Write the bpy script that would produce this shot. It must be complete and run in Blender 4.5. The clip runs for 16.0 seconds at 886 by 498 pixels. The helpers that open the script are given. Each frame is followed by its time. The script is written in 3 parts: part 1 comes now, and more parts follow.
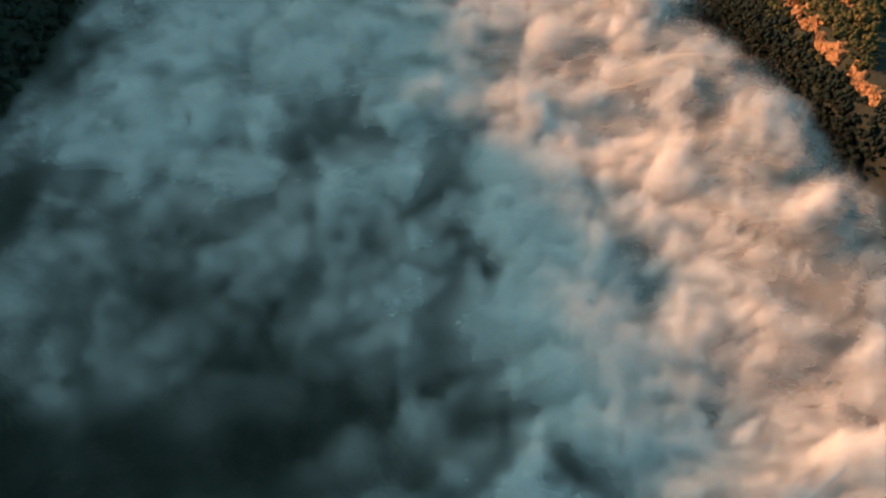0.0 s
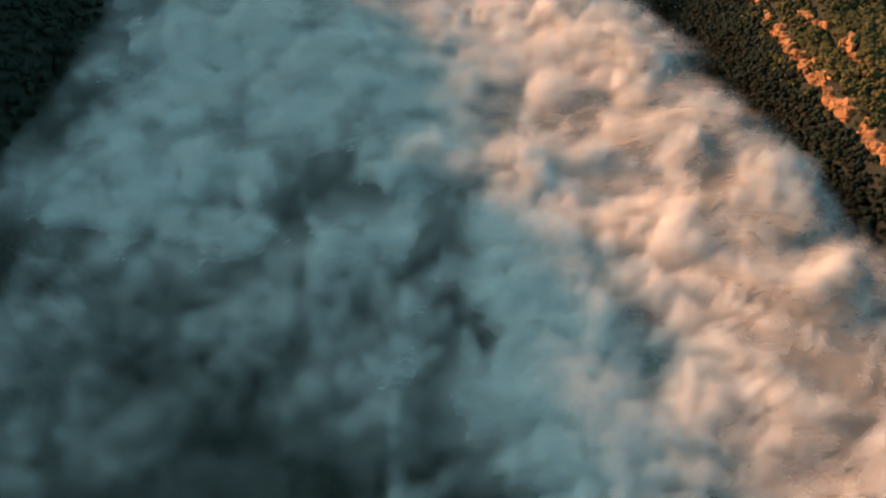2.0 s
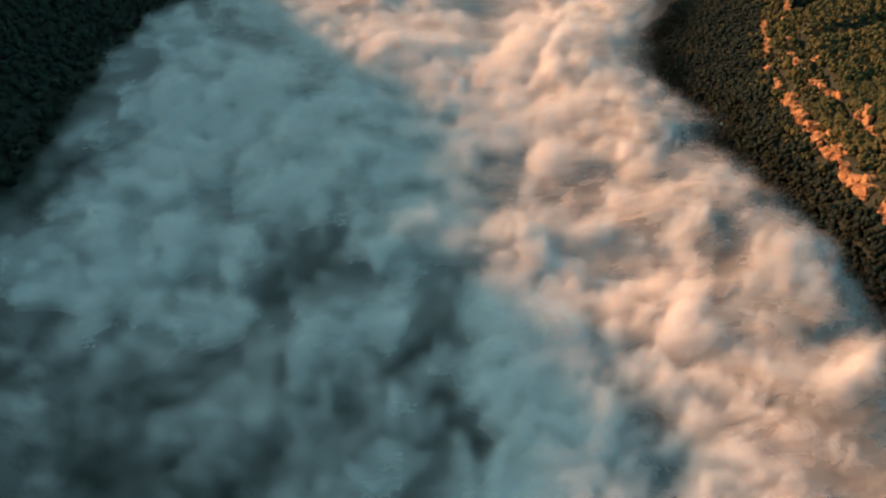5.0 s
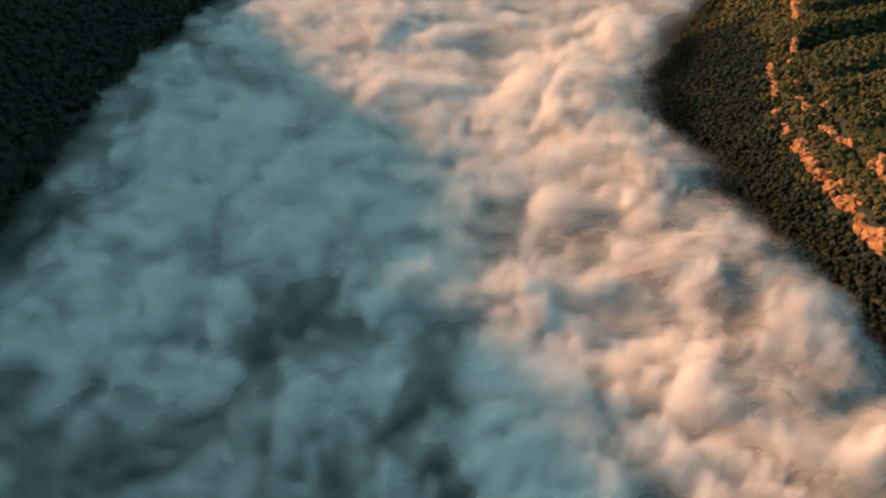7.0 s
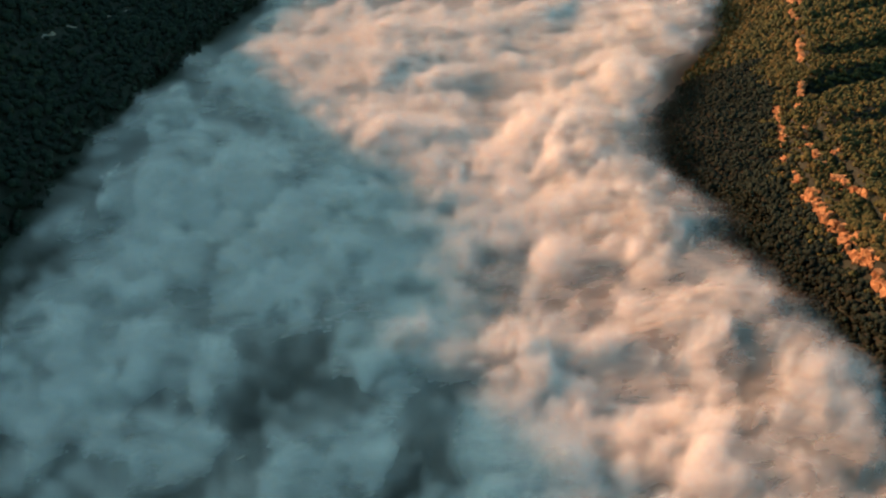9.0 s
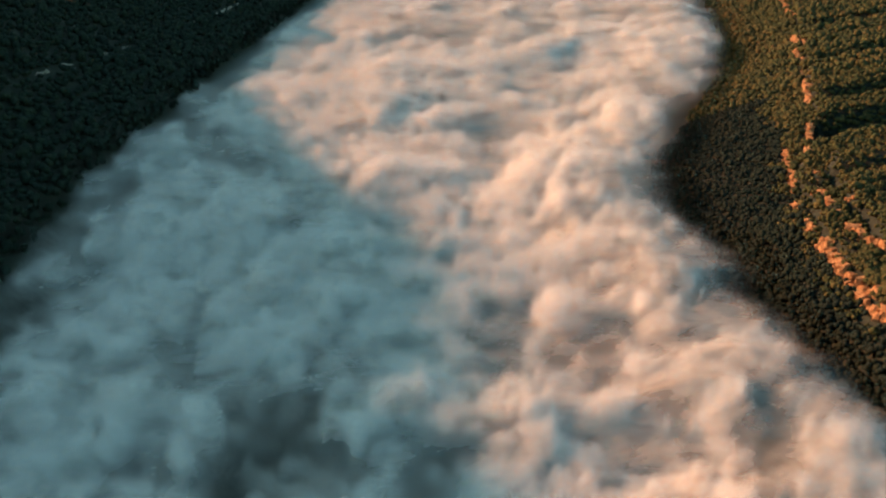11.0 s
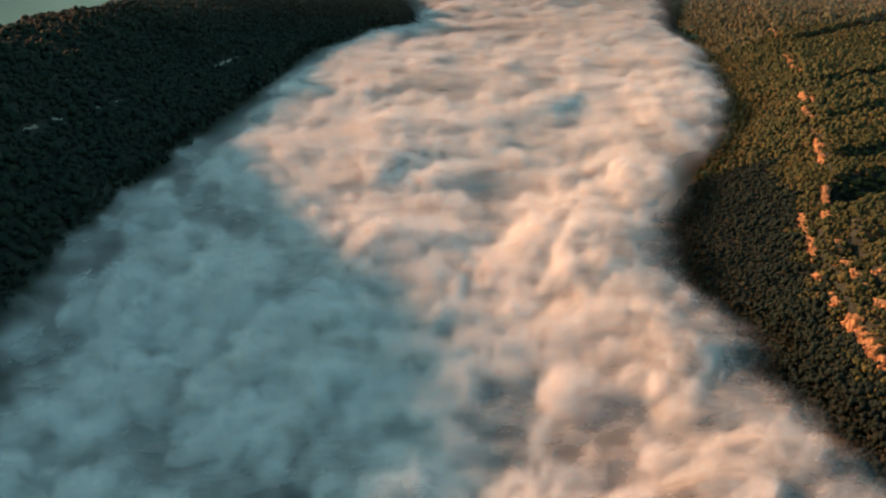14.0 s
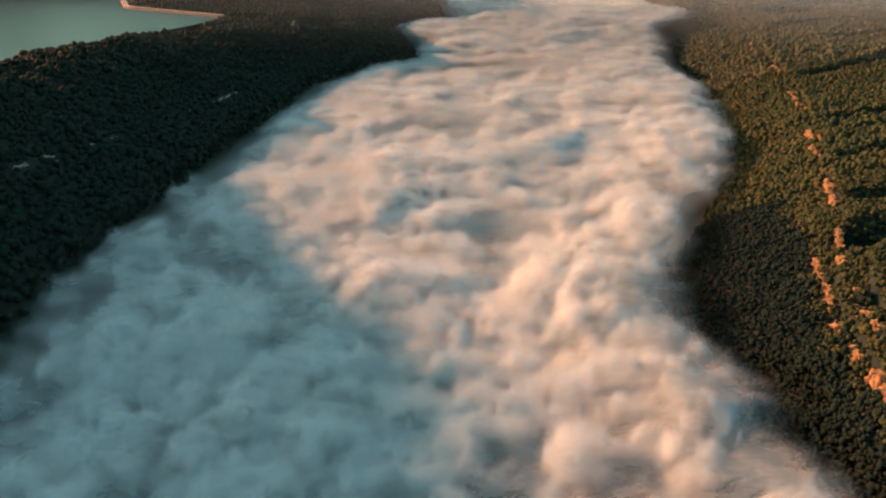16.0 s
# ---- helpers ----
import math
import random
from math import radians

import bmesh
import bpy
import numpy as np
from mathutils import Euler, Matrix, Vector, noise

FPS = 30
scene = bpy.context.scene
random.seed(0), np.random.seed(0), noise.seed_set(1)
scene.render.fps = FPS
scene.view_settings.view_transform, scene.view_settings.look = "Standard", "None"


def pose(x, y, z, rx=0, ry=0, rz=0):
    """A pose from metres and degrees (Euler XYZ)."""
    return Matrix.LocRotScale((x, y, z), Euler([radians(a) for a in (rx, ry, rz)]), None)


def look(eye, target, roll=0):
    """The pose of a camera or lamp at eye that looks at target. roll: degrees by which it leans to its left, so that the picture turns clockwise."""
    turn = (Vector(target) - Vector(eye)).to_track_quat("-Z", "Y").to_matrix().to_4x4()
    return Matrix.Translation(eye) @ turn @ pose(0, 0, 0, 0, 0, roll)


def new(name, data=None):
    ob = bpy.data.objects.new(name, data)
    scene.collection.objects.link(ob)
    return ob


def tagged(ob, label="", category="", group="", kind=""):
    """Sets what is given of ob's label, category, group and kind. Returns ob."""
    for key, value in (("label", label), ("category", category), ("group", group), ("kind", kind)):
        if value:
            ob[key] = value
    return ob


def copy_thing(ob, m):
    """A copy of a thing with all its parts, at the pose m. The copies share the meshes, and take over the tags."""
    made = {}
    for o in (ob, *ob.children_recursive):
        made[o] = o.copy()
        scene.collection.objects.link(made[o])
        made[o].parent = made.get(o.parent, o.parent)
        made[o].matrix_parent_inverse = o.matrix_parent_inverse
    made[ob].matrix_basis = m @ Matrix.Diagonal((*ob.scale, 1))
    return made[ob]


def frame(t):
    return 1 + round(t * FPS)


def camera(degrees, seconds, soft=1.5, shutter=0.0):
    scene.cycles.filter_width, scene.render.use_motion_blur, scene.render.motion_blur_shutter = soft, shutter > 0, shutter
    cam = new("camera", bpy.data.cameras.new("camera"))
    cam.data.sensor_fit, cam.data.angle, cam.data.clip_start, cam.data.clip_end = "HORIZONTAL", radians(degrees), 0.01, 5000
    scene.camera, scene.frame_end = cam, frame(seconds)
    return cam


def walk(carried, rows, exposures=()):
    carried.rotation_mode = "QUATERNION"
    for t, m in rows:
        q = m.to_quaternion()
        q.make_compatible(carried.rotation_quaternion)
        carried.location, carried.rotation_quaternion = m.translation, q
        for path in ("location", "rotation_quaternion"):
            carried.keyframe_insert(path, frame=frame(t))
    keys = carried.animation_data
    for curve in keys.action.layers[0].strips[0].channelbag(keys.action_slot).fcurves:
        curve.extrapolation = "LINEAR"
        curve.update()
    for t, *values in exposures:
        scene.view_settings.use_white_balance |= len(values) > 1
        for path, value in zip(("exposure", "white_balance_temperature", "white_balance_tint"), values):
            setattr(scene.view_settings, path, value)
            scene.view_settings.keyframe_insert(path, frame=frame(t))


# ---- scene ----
# A river gorge filled with morning fog, seen from the air. Fog top near z = 0; y runs up the gorge.
cam = camera(60.0, 16.0, soft=2.2)
# seconds, eye x y z, pitch, yaw, roll
PATH = [
    (0, 0.02, 0.01, 389.17, -40.69, -1.413, 0.343),
    (0.5, 2.46, 8.51, 389.25, -39.87, -1.263, 0.289),
    (1, 4.82, 17.08, 389.33, -39.12, -1.123, 0.241),
    (1.5, 7.03, 25.73, 389.41, -38.46, -0.993, 0.205),
    (2, 9.15, 34.43, 389.48, -37.91, -0.872, 0.174),
    (3, 13.02, 52.04, 389.64, -36.804, -0.657, 0.141),
    (4, 16.46, 69.89, 389.79, -35.623, -0.473, 0.136),
    (5, 19.48, 87.97, 389.95, -34.452, -0.319, 0.157),
    (6, 22.10, 106.27, 390.11, -33.37, -0.190, 0.200),
    (7, 24.35, 124.78, 390.27, -32.19, -0.084, 0.262),
    (8, 26.25, 143.48, 390.44, -30.982, 0.003, 0.339),
    (9, 27.80, 162.36, 390.61, -29.80, 0.073, 0.427),
    (10, 29.04, 181.40, 390.78, -28.686, 0.130, 0.522),
    (11, 29.99, 200.60, 390.97, -27.48, 0.178, 0.622),
    (12, 30.65, 219.93, 391.15, -26.384, 0.218, 0.723),
    (13, 31.06, 239.39, 391.35, -25.226, 0.255, 0.821),
    (14, 31.23, 258.97, 391.56, -24.061, 0.291, 0.913),
    (15, 31.18, 278.64, 391.78, -22.887, 0.331, 0.994),
    (16, 30.93, 298.39, 392.00, -21.702, 0.376, 1.062),
]
EXPOSURE = 1.22
walk(cam, [(t, pose(x, y, z, 90 + pitch, 0, yaw) @ pose(0, 0, 0, 0, 0, roll)) for t, x, y, z, pitch, yaw, roll in PATH],
     exposures=[(0, EXPOSURE), (16, EXPOSURE)])

# ---- light: a low sun beyond the western ridge, clear sky ----
SUN_UP, SUN_AHEAD = 14.5, 28.0      # degrees above the horizon; degrees ahead of due left
toward_sun = Vector((-math.cos(radians(SUN_UP)) * math.cos(radians(SUN_AHEAD)),
                     math.cos(radians(SUN_UP)) * math.sin(radians(SUN_AHEAD)), math.sin(radians(SUN_UP))))
sun = new("sun", bpy.data.lights.new("sun", "SUN"))
sun.data.energy, sun.data.angle, sun.data.color = 4.45, radians(2.4), (1.0, 0.43, 0.20)
sun.matrix_world = look((0, 0, 900), Vector((0, 0, 900)) - toward_sun)

world = bpy.data.worlds.new("sky")
scene.world = world
world.use_nodes = True
wn, wl = world.node_tree.nodes, world.node_tree.links
sky = wn.new("ShaderNodeTexSky")
sky.sky_type, sky.sun_disc = "NISHITA", False
sky.sun_elevation, sky.sun_rotation = radians(SUN_UP), radians(-(90 - SUN_AHEAD))
wn["Background"].inputs["Strength"].default_value = 0.108
tint = wn.new("ShaderNodeMix")      # the teal cast of the clear morning sky
tint.data_type, tint.blend_type = "RGBA", "MULTIPLY"
tint.inputs["Factor"].default_value = 1.0
tint.inputs["B"].default_value = (0.75, 1.0, 0.78, 1)
wl.new(sky.outputs["Color"], tint.inputs["A"])
wl.new(tint.outputs["Result"], wn["Background"].inputs["Color"])
scene.cycles.transparent_max_bounces = 24


# ---- helpers ----
def part(name, bm, material, parent, label=""):
    """Links a bmesh as one mesh object under a thing or a part."""
    me = bpy.data.meshes.new(name)
    bm.to_mesh(me)
    bm.free()
    me.materials.append(material)
    ob = new(name, me)
    ob.parent = parent
    return tagged(ob, label)


def mesh_from(name, verts, faces, material, smooth=True):
    me = bpy.data.meshes.new(name)
    verts = np.asarray(verts, dtype=np.float32)
    faces = np.asarray(faces, dtype=np.int32)
    n = faces.shape[1]
    me.vertices.add(len(verts))
    me.vertices.foreach_set("co", verts.ravel())
    me.loops.add(faces.size)
    me.loops.foreach_set("vertex_index", faces.ravel())
    me.polygons.add(len(faces))
    me.polygons.foreach_set("loop_start", np.arange(0, faces.size, n, dtype=np.int32))
    me.polygons.foreach_set("use_smooth", np.full(len(faces), smooth, dtype=bool))
    me.update(calc_edges=True)
    me.materials.append(material)
    return me


def grid_faces(nx, ny):
    i = np.arange((nx - 1) * (ny - 1))
    a = (i // (nx - 1)) * nx + i % (nx - 1)
    return np.stack([a, a + 1, a + 1 + nx, a + nx], -1)


def fade(a, b, t):
    u = np.clip((np.asarray(t, dtype=float) - a) / (b - a), 0, 1)
    return u * u * (3 - 2 * u)


def gradient_noise(x, y, seed=0):
    rng = np.random.RandomState(seed)
    table = rng.permutation(1024)
    angle = rng.rand(1024) * 2 * np.pi
    gx, gy = np.cos(angle), np.sin(angle)
    x0, y0 = np.floor(x).astype(int), np.floor(y).astype(int)
    fx, fy = x - x0, y - y0
    u, v = fx * fx * fx * (fx * (fx * 6 - 15) + 10), fy * fy * fy * (fy * (fy * 6 - 15) + 10)

    def corner(i, j):
        h = table[(table[(x0 + i) % 1024] + y0 + j) % 1024]
        return gx[h] * (fx - i) + gy[h] * (fy - j)
    low = corner(0, 0) * (1 - u) + corner(1, 0) * u
    high = corner(0, 1) * (1 - u) + corner(1, 1) * u
    return 1.5 * (low * (1 - v) + high * v)


def fractal(x, y, size, octaves=4, seed=0, gain=0.5):
    total, amp = 0.0, 1.0
    for k in range(octaves):
        total = total + amp * gradient_noise(x / size * 2 ** k, y / size * 2 ** k, seed + k)
        amp *= gain
    return total


# ---- plan of the gorge ----
FOG_RIGHT = ((-900, 400), (600, 390), (660, 386), (740, 374), (800, 366), (868, 346), (988, 338), (1090, 322), (1159, 330), (1293, 376), (1414, 425), (1560, 510),
             (1633, 538), (1891, 655), (2250, 765), (2579, 825), (3029, 880), (3500, 955), (3917, 1060), (4100, 1080), (4420, 1330), (4620, 1400), (4800, 1300), (5600, 1350))
FOG_LEFT = ((-900, -430), (800, -465), (1000, -480), (1147, -498), (1260, -500), (1511, -488), (1774, -474), (1944, -464), (2384, -435), (2666, -420), (2845, -365),
            (3074, -290), (3205, -190), (3297, -130), (3600, -150), (4087, -267), (4412, 0), (5600, -200))
RIM = ((-900, 460), (500, 410), (677, 402), (850, 404), (939, 417), (1048, 445), (1111, 472), (1156, 508), (1332, 583), (1565, 668),
       (1755, 735), (2145, 875), (2591, 1010), (3199, 1150), (4200, 1420), (5600, 1800))
CREST = ((-900, 325), (600, 322), (770, 317), (890, 313), (975, 312), (1095, 311), (1118, 284), (1210, 277), (1300, 269), (1366, 265), (1440, 254), (1545, 234), (1610, 204), (1700, 172),
         (1840, 128), (2072, 134), (2538, 132), (2869, 106), (3395, 92), (4062, 96), (5600, 200))
EAST_FOOT = ((-900, 380), (600, 376), (700, 366), (784, 356), (868, 332), (988, 314), (1159, 314), (1337, 355), (1434, 415), (1500, 452),
             (1842, 615), (2250, 740), (2791, 862), (3329, 920), (3801, 1020), (4100, 1060), (4420, 1330), (4620, 1400), (4800, 1300), (5600, 1350))
# hollows cut into the eastern plateau: start x, y, end x, y, depth, half width
HOLLOWS = ((505, 1215, 900, 1300, 76, 62), (430, 1010, 700, 1060, 12, 22), (800, 1900, 1300, 2060, 42, 34), (990, 2490, 1800, 2960, 55, 46),
           (1400, 3860, 2400, 3900, 65, 70), (1600, 4380, 2800, 5060, 70, 90), (690, 1600, 1100, 1690, 28, 30), (600, 1370, 900, 1440, 26, 30), (1300, 3300, 2200, 3420, 40, 50))


def curve_at(points, y):
    ys, xs = zip(*points)
    return np.interp(y, ys, xs)


def ground_z(x, y):
    x, y = np.asarray(x, dtype=float), np.asarray(y, dtype=float)
    fr, fl, rim = curve_at(EAST_FOOT, y), curve_at(FOG_LEFT, y), curve_at(RIM, y)
    wob = 10 * gradient_noise(x / 70, y / 70, 11) + 4 * gradient_noise(x / 23, y / 23, 12)
    # eastern side: wooded slope, rock step at the rim, plateau
    u = (x - fr) / np.maximum(rim - fr, 12)
    foot = -np.minimum(36, 0.42 * (rim - fr) + 4)
    slope = foot + (38 - foot) * np.clip(u, 0, 1)
    below = foot + 0.6 * (x - fr)
    terrace = fade(2, 7, x - rim) * 13
    upper = fade(34, 40, x - rim - 6 * gradient_noise(y / 60, y / 200, 5)) * 15 * fade(700, 800, y) * (1 - fade(1120, 1180, y))
    back = np.maximum(x - rim, 0)
    plateau = 70 * (1 - np.exp(-back / 420)) + fade(0, 300, back) * 14 * fractal(x, y, 420, 3, 21)
    for x0, y0, x1, y1, depth, half in HOLLOWS:
        dx, dy = x1 - x0, y1 - y0
        n2 = dx * dx + dy * dy
        s = np.clip(((x - x0) * dx + (y - y0) * dy) / n2, 0, 1)
        bend = 30 * np.sin(s * 7 + x0)
        off = np.abs((x - x0 - s * dx) * -dy + (y - y0 - s * dy) * dx) / np.sqrt(n2)
        off = np.hypot(np.abs(((y - y0 - s * dy) * dx - (x - x0 - s * dx) * dy) / np.sqrt(n2) - bend * s), 0 * off)
        along = fade(0, 0.12, s) * (1 - fade(0.92, 1, s))
        plateau = plateau - depth * along * np.clip(1 - off / half, 0, 1)
    right = np.where(u < 0, np.maximum(below, -115), slope + terrace + upper + plateau * (u > 1))
    # western ridge, its back falling to the reservoir
    w = fl - x
    width = 495 - 215 * fade(2600, 3300, y)
    top = curve_at(CREST, y) + 13 * gradient_noise(y / 95, y * 0 + 0.3, 33) * (1 - fade(1750, 1900, y))
    v = w / width
    spur = 12 * fractal(x * 0.6, y, 210, 3, 31) * np.clip(v * 2, 0, 1)
    face = top * (0.6 * np.clip(v / 0.87, 0, 1) + 0.4 * fade(0, 0.83, v) - 0.10 * fade(0.84, 1, v))
    rib = np.clip(((x + 800) * 270 + (y - 2330) * -110) / 85000, 0, 1)
    spur = spur + (26 + 22 * rib) * np.exp(-((x + 800 - 270 * rib) ** 2 + (y - 2330 + 110 * rib) ** 2) / 45 ** 2) * np.clip(v * 3, 0, 1)
    behind = np.maximum(w - width, 0)
    basin = 96 + 40 * fade(1150, 1700, -x) * (1 - fade(1500, 1900, y)) * 1.0
    valley = fade(0, 60, y - 3425 - (x + 892) * -0.659) * fade(-20, 60, x + 1373 + 0.435 * (y - 3742))
    basin = basin + valley * (22 + 8 * gradient_noise(x / 140, y / 140, 35))
    over = 0.90 * top + (basin - 0.90 * top) * fade(0, 130, behind)
    left = np.where(w < 0, np.maximum(0.75 * w, -115), np.where(behind > 0, over, face) + spur)
    middle = (fr + fl) / 2
    z = np.where(x > middle, right, left)
    # far hills close the gorge; unseen western ones added to darken the lake's reflection
    far = fade(4350, 5000, y) * (150 + 60 * fractal(x, y, 700, 3, 41)) + fade(2500, 3300, x) * 120 + fade(2300, 3200, -x) * 230 + fade(4500, 5300, y) * fade(500, 1500, -x) * 160
    return z + wob * fade(-30, 10, z) * 0.45 + far


def fog_z(x, y):
    """The mean top of the fog."""
    fr, fl = curve_at(FOG_RIGHT, y), curve_at(FOG_LEFT, y)
    s = np.clip((x - fl) / (fr - fl), 0, 1)
    dome = 10 * np.clip(1 - (2 * s - 1) ** 6, 0, 1) - 4
    bank = 28 * fade(0.70, 0.92, s) * (1 - 0.6 * fade(1700, 2600, y))
    return dome + bank + 95 * fade(3300, 5000, y)


# ---- materials ----
def material(name):
    m = bpy.data.materials.new(name)
    m.use_nodes = True
    nodes = m.node_tree.nodes
    return m, nodes, m.node_tree.links, nodes["Principled BSDF"]


def noise_node(nodes, links, scale, detail=4.0, rough=0.55, source=None, distortion=0.0):
    n = nodes.new("ShaderNodeTexNoise")
    n.inputs["Scale"].default_value, n.inputs["Detail"].default_value = scale, detail
    n.inputs["Roughness"].default_value, n.inputs["Distortion"].default_value = rough, distortion
    if source is not None:
        links.new(source, n.inputs["Vector"])
    return n


def ramp(nodes, links, fac, stops):
    r = nodes.new("ShaderNodeValToRGB")
    el = r.color_ramp.elements
    while len(el) < len(stops):
        el.new(0.5)
    for e, (at, col) in zip(el, stops):
        e.position, e.color = at, (*col, 1)
    links.new(fac, r.inputs["Fac"])
    return r


def position(nodes):
    return nodes.new("ShaderNodeNewGeometry")


def foliage(name, stops):
    m, nodes, links, bsdf = material(name)
    geo = position(nodes)
    fine = noise_node(nodes, links, 0.9, 3, 0.7, geo.outputs["Position"])
    wide = noise_node(nodes, links, 0.011, 3, 0.6, geo.outputs["Position"])
    mix = nodes.new("ShaderNodeMath")
    mix.operation = "MULTIPLY_ADD"
    links.new(wide.outputs["Fac"], mix.inputs[0])
    mix.inputs[1].default_value = 0.9
    half = nodes.new("ShaderNodeMath")
    half.operation = "MULTIPLY_ADD"
    links.new(geo.outputs["Random Per Island"], half.inputs[0])
    half.inputs[1].default_value, half.inputs[2].default_value = 0.55, -0.25
    links.new(half.outputs[0], mix.inputs[2])
    col = ramp(nodes, links, mix.outputs[0], stops)
    dapple = nodes.new("ShaderNodeMix")
    dapple.data_type, dapple.blend_type = "RGBA", "MULTIPLY"
    dapple.inputs["Factor"].default_value = 0.7
    spots = ramp(nodes, links, fine.outputs["Fac"], ((0.3, (0.6, 0.6, 0.6)), (0.7, (1.2, 1.2, 1.15))))
    links.new(col.outputs["Color"], dapple.inputs["A"])
    links.new(spots.outputs["Color"], dapple.inputs["B"])
    links.new(dapple.outputs["Result"], bsdf.inputs["Base Color"])
    bump = nodes.new("ShaderNodeBump")
    bump.inputs["Strength"].default_value, bump.inputs["Distance"].default_value = 1.0, 0.9
    links.new(fine.outputs["Fac"], bump.inputs["Height"])
    links.new(bump.outputs["Normal"], bsdf.inputs["Normal"])
    bsdf.inputs["Roughness"].default_value = 0.85
    bsdf.inputs["Specular IOR Level"].default_value = 0.15
    return m


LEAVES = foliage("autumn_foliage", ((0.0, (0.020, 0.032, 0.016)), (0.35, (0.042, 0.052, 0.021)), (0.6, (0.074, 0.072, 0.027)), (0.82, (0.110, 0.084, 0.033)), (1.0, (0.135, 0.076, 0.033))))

# paler copy of the foliage, with distance haze put into its colour
HAZED_LEAVES = foliage("hazed_olive_foliage", ((0.0, (0.045, 0.055, 0.030)), (0.4, (0.085, 0.084, 0.044)), (0.7, (0.125, 0.108, 0.058)), (1.0, (0.16, 0.125, 0.068))))

# foliage with the shade of the ridge and lower slope put into its colour
SHADED_LEAVES = foliage("shaded_foliage", ((0.0, (0.008, 0.017, 0.016)), (0.4, (0.011, 0.022, 0.018)), (0.7, (0.015, 0.027, 0.019)), (0.9, (0.018, 0.029, 0.019)), (1.0, (0.024, 0.030, 0.019))))


def soil_material():
    m, nodes, links, bsdf = material("forest_floor")
    geo = position(nodes)
    n = noise_node(nodes, links, 0.06, 6, 0.65, geo.outputs["Position"])
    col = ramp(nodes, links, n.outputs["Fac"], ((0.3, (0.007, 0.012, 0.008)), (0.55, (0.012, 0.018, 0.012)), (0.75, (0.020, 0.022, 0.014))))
    links.new(col.outputs["Color"], bsdf.inputs["Base Color"])
    bump = nodes.new("ShaderNodeBump")
    bump.inputs["Strength"].default_value, bump.inputs["Distance"].default_value = 1.0, 3.0
    links.new(n.outputs["Fac"], bump.inputs["Height"])
    links.new(bump.outputs["Normal"], bsdf.inputs["Normal"])
    bsdf.inputs["Roughness"].default_value = 0.95
    return m


SOIL = soil_material()


def rock_material(name, stops, scale=0.35):
    m, nodes, links, bsdf = material(name)
    geo = position(nodes)
    strata = nodes.new("ShaderNodeVectorMath")
    strata.operation = "MULTIPLY"
    strata.inputs[1].default_value = (1.0, 1.0, 2.2)
    links.new(geo.outputs["Position"], strata.inputs[0])
    n = noise_node(nodes, links, scale, 6, 0.7, strata.outputs[0], 0.6)
    col = ramp(nodes, links, n.outputs["Fac"], stops)
    links.new(col.outputs["Color"], bsdf.inputs["Base Color"])
    bump = nodes.new("ShaderNodeBump")
    bump.inputs["Strength"].default_value, bump.inputs["Distance"].default_value = 1.0, 1.5
    links.new(n.outputs["Fac"], bump.inputs["Height"])
    links.new(bump.outputs["Normal"], bsdf.inputs["Normal"])
    bsdf.inputs["Roughness"].default_value = 0.9
    return m


SANDSTONE = rock_material("sandstone", ((0.3, (0.07, 0.032, 0.016)), (0.42, (0.30, 0.145, 0.062)), (0.56, (0.45, 0.23, 0.10)), (0.72, (0.55, 0.34, 0.18))))
PALE_ROCK = rock_material("pale_rock", ((0.3, (0.16, 0.14, 0.12)), (0.5, (0.40, 0.37, 0.33)), (0.75, (0.55, 0.52, 0.48))))


